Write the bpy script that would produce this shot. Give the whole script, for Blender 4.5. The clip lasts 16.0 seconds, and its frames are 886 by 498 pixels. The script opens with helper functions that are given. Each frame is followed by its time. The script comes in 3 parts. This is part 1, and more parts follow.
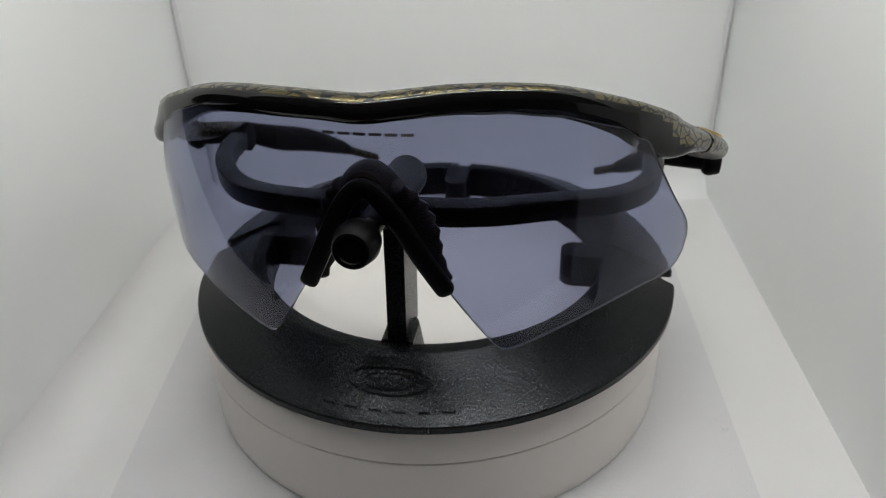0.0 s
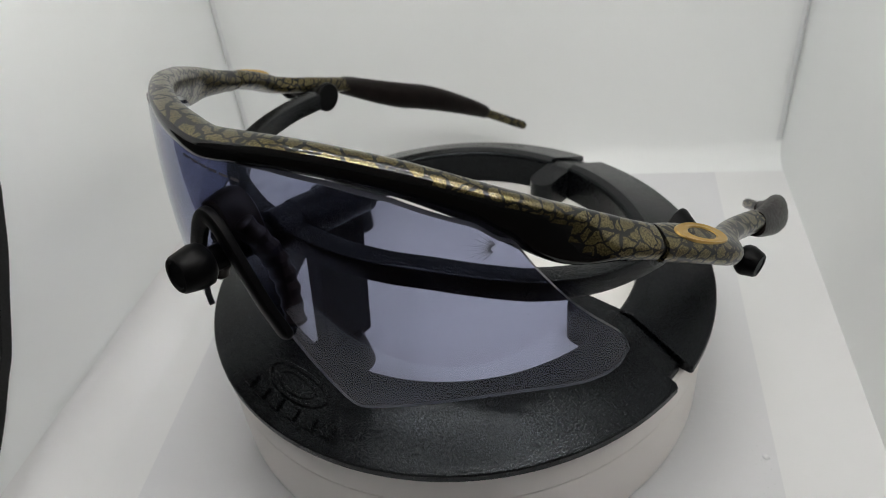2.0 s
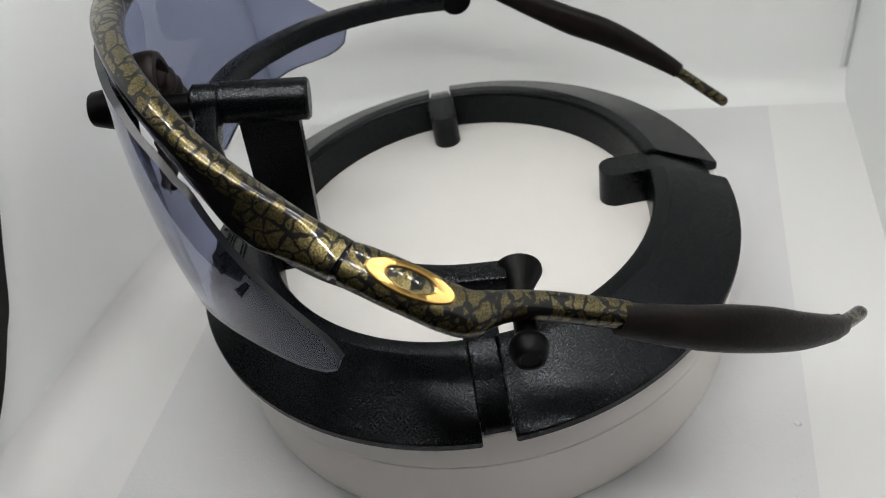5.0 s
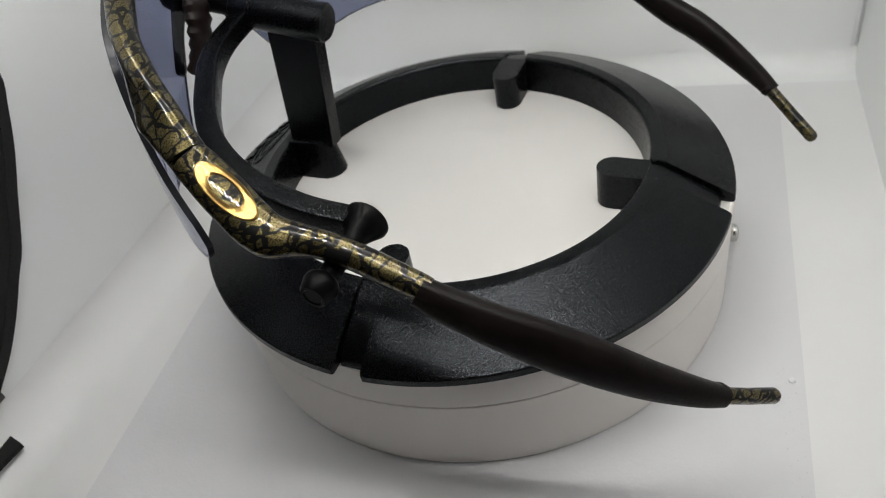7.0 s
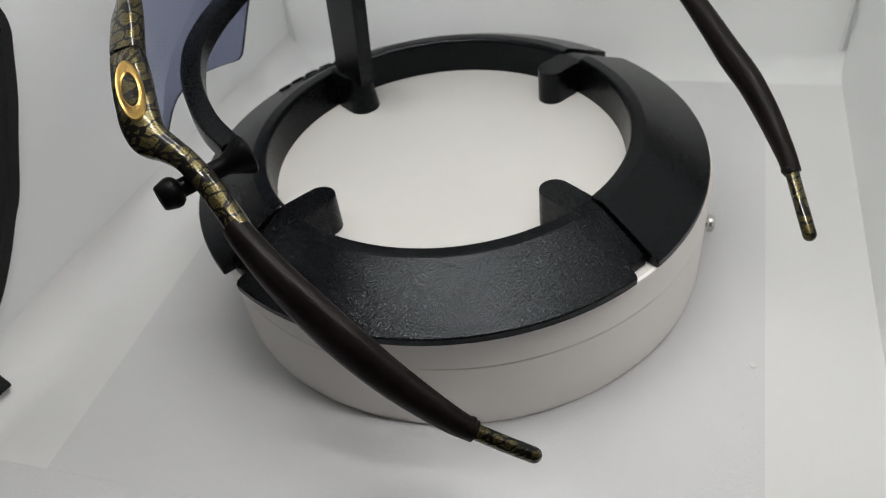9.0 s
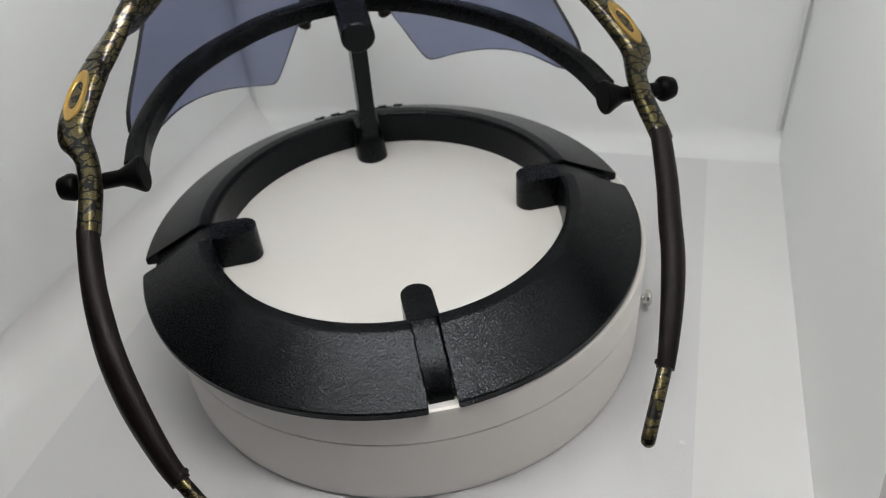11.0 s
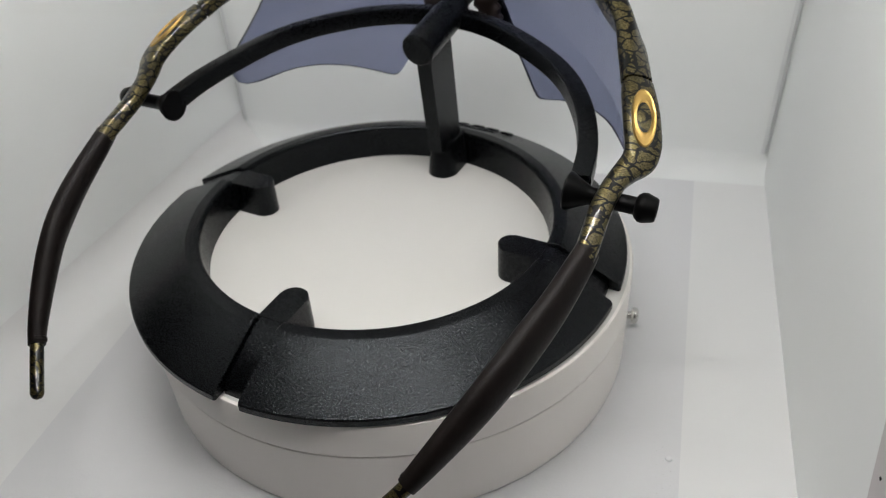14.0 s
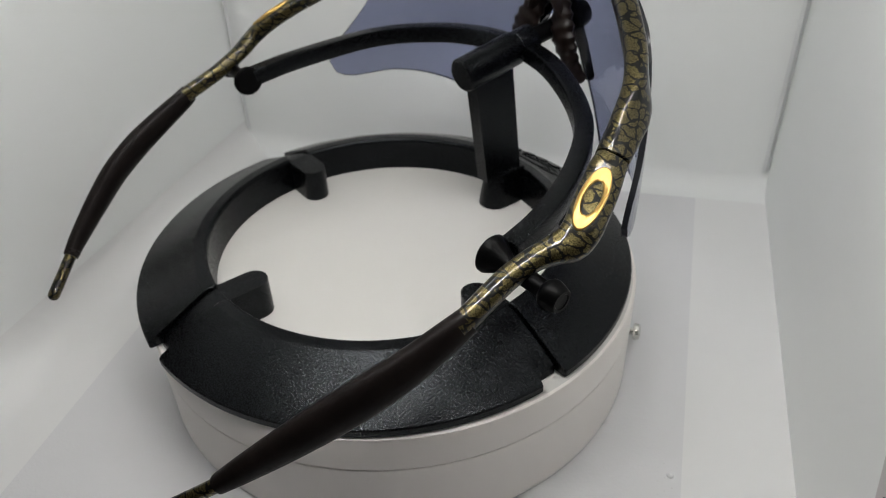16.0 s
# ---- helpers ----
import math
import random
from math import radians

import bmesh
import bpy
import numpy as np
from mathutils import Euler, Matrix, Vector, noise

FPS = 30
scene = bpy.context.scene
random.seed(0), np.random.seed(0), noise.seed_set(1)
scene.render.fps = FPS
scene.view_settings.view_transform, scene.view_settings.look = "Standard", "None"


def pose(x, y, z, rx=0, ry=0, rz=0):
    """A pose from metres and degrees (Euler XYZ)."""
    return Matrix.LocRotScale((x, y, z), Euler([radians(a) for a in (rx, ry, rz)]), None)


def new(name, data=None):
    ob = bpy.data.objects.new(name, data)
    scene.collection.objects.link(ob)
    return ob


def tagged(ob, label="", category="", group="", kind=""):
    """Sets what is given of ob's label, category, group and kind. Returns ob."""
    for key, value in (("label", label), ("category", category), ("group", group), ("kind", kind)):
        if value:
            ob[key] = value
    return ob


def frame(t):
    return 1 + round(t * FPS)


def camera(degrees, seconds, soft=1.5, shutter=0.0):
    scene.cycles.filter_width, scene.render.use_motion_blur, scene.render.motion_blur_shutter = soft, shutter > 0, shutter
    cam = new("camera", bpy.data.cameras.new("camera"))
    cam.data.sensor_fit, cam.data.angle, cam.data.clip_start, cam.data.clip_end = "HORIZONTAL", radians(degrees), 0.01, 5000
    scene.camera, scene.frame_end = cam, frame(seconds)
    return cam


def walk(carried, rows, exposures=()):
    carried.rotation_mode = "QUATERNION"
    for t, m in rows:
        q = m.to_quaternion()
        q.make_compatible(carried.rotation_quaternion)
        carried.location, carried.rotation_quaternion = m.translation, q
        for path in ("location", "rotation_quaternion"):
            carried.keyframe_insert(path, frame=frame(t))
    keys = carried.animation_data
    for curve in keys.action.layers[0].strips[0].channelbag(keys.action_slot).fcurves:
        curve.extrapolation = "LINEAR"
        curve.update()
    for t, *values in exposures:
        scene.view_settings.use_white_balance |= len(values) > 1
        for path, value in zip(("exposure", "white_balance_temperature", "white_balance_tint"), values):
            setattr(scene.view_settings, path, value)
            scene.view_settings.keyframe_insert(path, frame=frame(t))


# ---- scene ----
cam = camera(60.40, 16.0, soft=1.0)
PATH = [
    (0.0, pose(0.0072, -0.1840, 0.1643, 58.45, 1.63, 0.00)),
    (0.5, pose(0.0141, -0.1779, 0.1636, 57.17, 1.85, 1.57)),
    (1.0, pose(0.0151, -0.1727, 0.1689, 56.25, 2.37, 2.08)),
    (1.5, pose(0.0216, -0.1623, 0.1733, 53.66, 4.26, 3.70)),
    (2.0, pose(0.0248, -0.1577, 0.1786, 51.74, 5.16, 5.79)),
    (2.5, pose(0.0273, -0.1478, 0.1791, 50.18, 6.25, 7.29)),
    (3.0, pose(0.0309, -0.1450, 0.1824, 49.05, 7.48, 8.29)),
    (3.5, pose(0.0337, -0.1426, 0.1822, 48.45, 8.40, 8.73)),
    (4.0, pose(0.0373, -0.1432, 0.1786, 47.92, 9.26, 9.02)),
    (6.5, pose(0.0450, -0.1464, 0.1615, 47.95, 9.02, 11.85)),
    (7.0, pose(0.0468, -0.1540, 0.1608, 48.74, 9.29, 12.10)),
    (7.5, pose(0.0477, -0.1559, 0.1598, 48.27, 8.19, 12.82)),
    (8.0, pose(0.0515, -0.1584, 0.1609, 47.61, 7.54, 13.53)),
    (10.5, pose(0.0481, -0.1615, 0.1642, 50.03, 4.02, 13.76)),
    (11.0, pose(0.0582, -0.1573, 0.1701, 51.14, 3.89, 13.24)),
    (11.5, pose(0.0629, -0.1574, 0.1704, 52.28, 3.37, 12.98)),
    (12.0, pose(0.0623, -0.1590, 0.1701, 52.76, 2.96, 12.60)),
    (12.5, pose(0.0590, -0.1610, 0.1694, 52.53, 2.81, 12.62)),
    (13.0, pose(0.0615, -0.1616, 0.1694, 52.58, 3.30, 13.07)),
    (13.5, pose(0.0609, -0.1625, 0.1691, 52.96, 3.32, 13.22)),
    (14.0, pose(0.0588, -0.1594, 0.1673, 53.18, 2.76, 13.02)),
    (14.5, pose(0.0580, -0.1586, 0.1677, 53.57, 2.23, 13.08)),
    (15.0, pose(0.0610, -0.1587, 0.1695, 53.59, 2.41, 14.09)),
    (15.5, pose(0.0599, -0.1607, 0.1706, 53.91, 2.19, 14.09)),
    (16.0, pose(0.0568, -0.1603, 0.1687, 54.01, 1.93, 13.27)),
]
cam.data.dof.use_dof = True
cam.data.dof.focus_distance = 0.140
cam.data.dof.aperture_fstop = 34.0
walk(cam, PATH, [(0.0, -0.11), (1.0, -0.02), (1.5, 0.02), (2.0, 0.02), (2.5, 0.14), (3.5, 0.16), (4.0, 0.14), (6.5, -0.05), (8.0, -0.06), (12.5, -0.05), (14.5, -0.06), (16.0, -0.18)])

# turn of the turntable about its axis: seconds, degrees
TURN = [(0.0, -9.85), (0.5, -15.76), (1.0, -21.98), (1.5, -28.83), (2.0, -35.27), (2.5, -41.81), (3.0, -48.58), (3.5, -55.58), (4.0, -62.45), (6.5, -92.90), (7.0, -99.72), (7.5, -105.91), (8.0, -111.99), (10.5, -147.94), (11.0, -154.37), (11.5, -160.59), (12.0, -166.96), (12.5, -173.67), (13.0, -180.45), (13.5, -187.03), (14.0, -193.31), (14.5, -199.59), (15.0, -205.70), (15.5, -212.19), (16.0, -219.20)]


# ---- world and light ----
world = bpy.data.worlds.new("room_light")
scene.world = world
world.use_nodes = True
world.node_tree.nodes["Background"].inputs[0].default_value = (1.0, 0.97, 0.93, 1)
world.node_tree.nodes["Background"].inputs[1].default_value = 0.035


def area(name, m, sx, sy, power, colour):
    d = bpy.data.lights.new(name, "AREA")
    d.shape, d.size, d.size_y, d.energy, d.color = "RECTANGLE", sx, sy, power, colour
    ob = new(name, d)
    ob.matrix_world = m
    return ob


area("led_light_front", pose(0.0145, -0.078, 0.2332), 0.17, 0.0016, 0.034, (1.0, 0.985, 0.965))
area("led_light_back", pose(0.0145, -0.014, 0.2332), 0.17, 0.0016, 0.013, (1.0, 0.985, 0.965))


# ---- materials ----
def material(name):
    m = bpy.data.materials.new(name)
    m.use_nodes = True
    return m, m.node_tree.nodes, m.node_tree.links, m.node_tree.nodes["Principled BSDF"]


def surface(name, colour, rough, metal=0.0, vary=0.15, scale=60.0, grain=900.0, bump=0.1, depth=0.0002, spec=0.5, patchy=0.15, tint=(1.0, 1.0, 1.0)):
    """A plain surface with broad stains and fine grain."""
    m, N, L, b = material(name)
    tc = N.new("ShaderNodeTexCoord")
    big, fine = N.new("ShaderNodeTexNoise"), N.new("ShaderNodeTexNoise")
    big.inputs["Scale"].default_value, big.inputs["Detail"].default_value = scale, 4
    fine.inputs["Scale"].default_value, fine.inputs["Detail"].default_value = grain, 2
    L.new(tc.outputs["Object"], big.inputs["Vector"])
    L.new(tc.outputs["Object"], fine.inputs["Vector"])
    ramp = N.new("ShaderNodeMapRange")
    ramp.inputs["To Min"].default_value, ramp.inputs["To Max"].default_value = 1 - vary, 1 + vary
    L.new(big.outputs["Fac"], ramp.inputs["Value"])
    mul = N.new("ShaderNodeVectorMath")
    mul.operation = "SCALE"
    mul.inputs[0].default_value = colour
    L.new(ramp.outputs["Result"], mul.inputs["Scale"])
    L.new(mul.outputs["Vector"], b.inputs["Base Color"])
    rr = N.new("ShaderNodeMapRange")
    rr.inputs["To Min"].default_value, rr.inputs["To Max"].default_value = rough * (1 - patchy), min(1, rough * (1 + patchy))
    L.new(fine.outputs["Fac"], rr.inputs["Value"])
    L.new(rr.outputs["Result"], b.inputs["Roughness"])
    b.inputs["Metallic"].default_value = metal
    b.inputs["Specular IOR Level"].default_value = spec
    b.inputs["Specular Tint"].default_value = (*tint, 1)
    if bump:
        bp = N.new("ShaderNodeBump")
        bp.inputs["Strength"].default_value, bp.inputs["Distance"].default_value = bump, depth
        L.new(fine.outputs["Fac"], bp.inputs["Height"])
        L.new(bp.outputs["Normal"], b.inputs["Normal"])
    return m


def crackle():
    """Black lacquer with cracked islands of olive gold under a clear coat."""
    m, N, L, b = material("gold_black_crackle")
    tc, warp, mix = N.new("ShaderNodeTexCoord"), N.new("ShaderNodeTexNoise"), N.new("ShaderNodeVectorMath")
    warp.inputs["Scale"].default_value, warp.inputs["Detail"].default_value = 300, 3
    L.new(tc.outputs["Object"], warp.inputs["Vector"])
    sub = N.new("ShaderNodeVectorMath")
    sub.operation = "SUBTRACT"
    sub.inputs[1].default_value = (0.5, 0.5, 0.5)
    L.new(warp.outputs["Color"], sub.inputs[0])
    sc = N.new("ShaderNodeVectorMath")
    sc.operation = "SCALE"
    sc.inputs["Scale"].default_value = 0.0024
    L.new(sub.outputs["Vector"], sc.inputs[0])
    mix.operation = "ADD"
    L.new(tc.outputs["Object"], mix.inputs[0])
    L.new(sc.outputs["Vector"], mix.inputs[1])
    vor = N.new("ShaderNodeTexVoronoi")
    vor.feature = "DISTANCE_TO_EDGE"
    vor.inputs["Scale"].default_value = 540
    mapping = N.new("ShaderNodeMapping")
    mapping.inputs["Scale"].default_value = (0.36, 0.66, 1.1)
    L.new(mix.outputs["Vector"], mapping.inputs["Vector"])
    L.new(mapping.outputs["Vector"], vor.inputs["Vector"])
    rough_edge = N.new("ShaderNodeTexNoise")
    rough_edge.inputs["Scale"].default_value, rough_edge.inputs["Detail"].default_value = 2200, 3
    L.new(tc.outputs["Object"], rough_edge.inputs["Vector"])
    add = N.new("ShaderNodeMath")
    add.operation = "MULTIPLY_ADD"
    add.inputs[1].default_value = 0.12
    L.new(rough_edge.outputs["Fac"], add.inputs[0])
    L.new(vor.outputs["Distance"], add.inputs[2])
    step = N.new("ShaderNodeMapRange")
    step.inputs["From Min"].default_value, step.inputs["From Max"].default_value = 0.128, 0.160
    # broad blotches where the black cracks run wider or close up
    blotch, wide = N.new("ShaderNodeTexNoise"), N.new("ShaderNodeMath")
    blotch.inputs["Scale"].default_value, blotch.inputs["Detail"].default_value = 260, 3
    L.new(tc.outputs["Object"], blotch.inputs["Vector"])
    wide.operation, wide.inputs[1].default_value = "MULTIPLY_ADD", 0.16
    L.new(blotch.outputs["Fac"], wide.inputs[0])
    L.new(add.outputs["Value"], wide.inputs[2])
    shift = N.new("ShaderNodeMath")
    shift.operation, shift.inputs[1].default_value = "SUBTRACT", 0.085
    L.new(wide.outputs["Value"], shift.inputs[0])
    L.new(shift.outputs["Value"], step.inputs["Value"])
    flake = N.new("ShaderNodeTexNoise")
    flake.inputs["Scale"].default_value, flake.inputs["Detail"].default_value = 3500, 2
    L.new(tc.outputs["Object"], flake.inputs["Vector"])
    gold = N.new("ShaderNodeValToRGB")
    gold.color_ramp.elements[0].position, gold.color_ramp.elements[0].color = 0.30, (0.022, 0.018, 0.008, 1)
    gold.color_ramp.elements[1].position, gold.color_ramp.elements[1].color = 0.68, (0.145, 0.118, 0.050, 1)
    L.new(flake.outputs["Fac"], gold.inputs["Fac"])
    col = N.new("ShaderNodeMix")
    col.data_type = "RGBA"
    col.inputs["A"].default_value = (0.003, 0.003, 0.003, 1)
    L.new(step.outputs["Result"], col.inputs["Factor"])
    L.new(gold.outputs["Color"], col.inputs["B"])
    L.new(col.outputs["Result"], b.inputs["Base Color"])
    met = N.new("ShaderNodeMath")
    met.operation = "MULTIPLY"
    met.inputs[1].default_value = 0.9
    L.new(step.outputs["Result"], met.inputs[0])
    L.new(met.outputs["Value"], b.inputs["Metallic"])
    b.inputs["Roughness"].default_value = 0.32
    b.inputs["Coat Weight"].default_value = 0.5
    b.inputs["Specular IOR Level"].default_value = 0.1
    b.inputs["Coat Roughness"].default_value = 0.015
    return m


def tinted_lens():
    """Grey-blue tinted polycarbonate that refracts and reflects."""
    m, N, L, b = material("smoke_blue_lens")
    b.inputs["Base Color"].default_value = (0.305, 0.33, 0.48, 1)
    b.inputs["Roughness"].default_value = 0.0
    b.inputs["IOR"].default_value = 1.34
    b.inputs["Transmission Weight"].default_value = 1.0
    return m


def glow(name, colour, power):
    m, N, L, b = material(name)
    b.inputs["Emission Color"].default_value = (*colour, 1)
    b.inputs["Emission Strength"].default_value = power
    return m


BLACK = surface("black_grained_plastic", (0.0010, 0.0011, 0.0014), 0.27, spec=0.23, vary=0.2, scale=90, grain=3600, bump=1.0, depth=0.000045, patchy=0.3, tint=(0.86, 0.93, 1.0))
RUBBER = surface("black_smooth_rubber", (0.0016, 0.0016, 0.0018), 0.38, spec=0.08, vary=0.25, scale=120, grain=1500, bump=0.1)
GLOSS = surface("black_gloss_lacquer", (0.004, 0.004, 0.004), 0.08, spec=0.3, vary=0.1, scale=100, bump=0.0)
SOCK = surface("brown_black_rubber", (0.0085, 0.0062, 0.0057), 0.42, spec=0.13, vary=0.75, scale=190, grain=1300, bump=0.22, patchy=0.45)
PAD = surface("brown_nose_rubber", (0.008, 0.0045, 0.0038), 0.4, spec=0.25, vary=0.3, scale=200, grain=1500, bump=0.15)
CRACK = crackle()
GOLD = surface("brushed_gold", (0.50, 0.325, 0.105), 0.33, metal=1.0, vary=0.12, scale=300, grain=1800, bump=0.08)
LENS = tinted_lens()
LENS_RIM = surface("dark_lens_edge", (0.012, 0.013, 0.018), 0.3, vary=0.1)
ETCH = surface("etched_grey_print", (0.05, 0.046, 0.05), 0.5)
CRAZE = surface("pale_hairline_crack", (0.13, 0.135, 0.15), 0.4)
PANEL = surface("grey_mauve_front_panel", (0.56, 0.53, 0.535), 0.6, vary=0.04, scale=25, grain=900, bump=0.05)
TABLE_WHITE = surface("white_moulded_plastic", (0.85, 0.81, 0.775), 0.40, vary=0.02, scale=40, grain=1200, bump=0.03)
# disc's upper face: white lowered in colour to offset strong light from above
TABLE_TOP_DIMMED = surface("white_satin_disc_dimmed", (0.645, 0.632, 0.607), 0.36, vary=0.02, scale=30, grain=1500, bump=0.03)
GAP = surface("brown_shadow_gap", (0.10, 0.075, 0.055), 0.7)
STEEL = surface("bright_steel", (0.62, 0.61, 0.58), 0.25, metal=1.0, vary=0.2, scale=400)
SHEET = surface("white_light_box_sheet", (0.80, 0.815, 0.81), 0.62, vary=0.02, scale=14, grain=700, bump=0.05)
MAT = surface("grey_white_floor_cloth", (0.665, 0.665, 0.68), 0.75, vary=0.03, scale=20, grain=1400, bump=0.25)
STRIP = surface("white_gloss_floor_border", (0.735, 0.735, 0.735), 0.55, vary=0.02, scale=16, grain=700, bump=0.04)
SEAM = surface("grey_corner_seam", (0.71, 0.72, 0.73), 0.7, vary=0.08)
MARK = surface("pale_grey_thread", (0.58, 0.58, 0.58), 0.7, vary=0.08)
FLAP = surface("black_flap_cloth", (0.006, 0.006, 0.006), 0.9, vary=0.2, grain=1500, bump=0.2)
WOOD = surface("brown_table_top", (0.075, 0.055, 0.048), 0.5, vary=0.3, scale=12, grain=200, bump=0.1)
LED_FRONT = glow("white_led_bright", (1.0, 0.985, 0.955), 186)
LED_BACK = glow("white_led_dim", (1.0, 0.985, 0.955), 132)


# ---- mesh helpers ----
def smooth(bm, angle=35):
    for f in bm.faces:
        f.smooth = True
    for e in bm.edges:
        if len(e.link_faces) == 2 and e.calc_face_angle(0) > radians(angle):
            e.smooth = False


def part(name, bm, mat, parent=None, label="", angle=35):
    bmesh.ops.recalc_face_normals(bm, faces=bm.faces[:])
    smooth(bm, angle)
    me = bpy.data.meshes.new(name)
    bm.to_mesh(me)
    bm.free()
    for m in mat if isinstance(mat, (list, tuple)) else [mat]:
        me.materials.append(m)
    ob = new(name, me)
    ob.parent = parent
    if label:
        ob["label"] = label
    return ob


def mm(*v):
    return Vector(v) * 0.001


def spline(pts, per=6):
    """Catmull-Rom through tuples of any length."""
    pts = [np.array(p, float) for p in pts]
    ext = [2 * pts[0] - pts[1], *pts, 2 * pts[-1] - pts[-2]]
    out = []
    for i in range(1, len(ext) - 2):
        a, b, c, d = ext[i - 1:i + 3]
        for k in range(per):
            t = k / per
            out.append(0.5 * (2 * b + (c - a) * t + (2 * a - 5 * b + 4 * c - d) * t * t + (3 * b - a - 3 * c + d) * t ** 3))
    out.append(pts[-1])
    return out


def sweep(rows, n=18, power=2.5, per=6, round_ends=(0, 0), lean=None, bank=None):
    """Rows in millimetres: x, y, z, half side, half up, half down. A rounded bar through them; round_ends closes an end softly."""
    pts = spline(rows, per)
    bm, rings = bmesh.new(), []
    P = [Vector(p[:3]) for p in pts]
    secs = []
    for i, p in enumerate(pts):
        t = (P[min(i + 1, len(P) - 1)] - P[max(i - 1, 0)]).normalized()
        secs.append((P[i], t, p[3:6]))
    for end, length in enumerate(round_ends):
        if length:
            c, t, s = secs[0] if end == 0 else secs[-1]
            extra = [(c + (-t if end == 0 else t) * length * math.sin(a), t, s * math.cos(a)) for a in (0.45, 0.85, 1.2, 1.45)]
            secs = extra[::-1] + secs if end == 0 else secs + extra
    for c, t, s in secs:
        up = Vector(lean) if lean else Vector((0, 0, 1))
        if bank:
            up.x = -math.copysign(float(np.interp(abs(c.x), [q[0] for q in bank], [q[1] for q in bank])), c.x)
        side = t.cross(up).normalized()
        up = side.cross(t).normalized()
        ring = []
        for k in range(n):
            a = 2 * math.pi * k / n
            ca, sa = math.cos(a), math.sin(a)
            ca = math.copysign(abs(ca) ** (2 / power), ca)
            sa = math.copysign(abs(sa) ** (2 / power), sa)
            ring.append(bm.verts.new((c + side * ca * s[0] + up * sa * (s[1] if sa > 0 else s[2])) * 0.001))
        rings.append(ring)
    for a, b in zip(rings[:-1], rings[1:]):
        for k in range(n):
            bm.faces.new((a[k], a[(k + 1) % n], b[(k + 1) % n], b[k]))
    bm.faces.new(rings[0])
    bm.faces.new(rings[-1])
    return bm


def lathe(profile, a, b, n=28):
    """A turned solid along the line a to b (mm): profile of (distance along, radius)."""
    a, b = Vector(a), Vector(b)
    t = (b - a).normalized()
    u = t.orthogonal().normalized()
    v = t.cross(u)
    bm, rings = bmesh.new(), []
    for d, r in profile:
        rings.append([bm.verts.new((a + t * d + (u * math.cos(2 * math.pi * k / n) + v * math.sin(2 * math.pi * k / n)) * r) * 0.001) for k in range(n)])
    for p, q in zip(rings[:-1], rings[1:]):
        for k in range(n):
            bm.faces.new((p[k], p[(k + 1) % n], q[(k + 1) % n], q[k]))
    bm.faces.new(rings[0])
    bm.faces.new(rings[-1])
    return bm


def prism(poly, place, depth0, depth1):
    """The outline poly (mm, 2D) carried from depth0 to depth1; place(u, v, d) gives the spot in mm."""
    bm = bmesh.new()
    lo = [bm.verts.new(Vector(place(u, v, depth0)) * 0.001) for u, v in poly]
    hi = [bm.verts.new(Vector(place(u, v, depth1)) * 0.001) for u, v in poly]
    bm.faces.new(lo)
    bm.faces.new(hi)
    for i in range(len(poly)):
        j = (i + 1) % len(poly)
        bm.faces.new((lo[i], lo[j], hi[j], hi[i]))
    return bm


def bevelled(bm, width, segments=2, angle=40):
    es = [e for e in bm.edges if len(e.link_faces) == 2 and e.calc_face_angle(0) > radians(angle)]
    bmesh.ops.bevel(bm, geom=es, offset=width * 0.001, segments=segments, affect="EDGES", profile=0.6, clamp_overlap=True)
    return bm


def box(x0, x1, y0, y1, z0, z1, bevel=0.0):
    bm = prism([(x0, y0), (x1, y0), (x1, y1), (x0, y1)], lambda u, v, d: (u, v, d), z0, z1)
    return bevelled(bm, bevel) if bevel else bm


# ---- light box ----
FLOOR = 14.6
BACK, LEFT_B, LEFT_F, RIGHT_B, RIGHT_F, FRONT, TOP = 103.0, -95.5, -107.5, 113.0, 105.0, -66.0, 236.0
COVE = 9.0


def structure(name, bm, mat, label, category):
    return tagged(part(name, bm, mat), label, category, kind="structure")


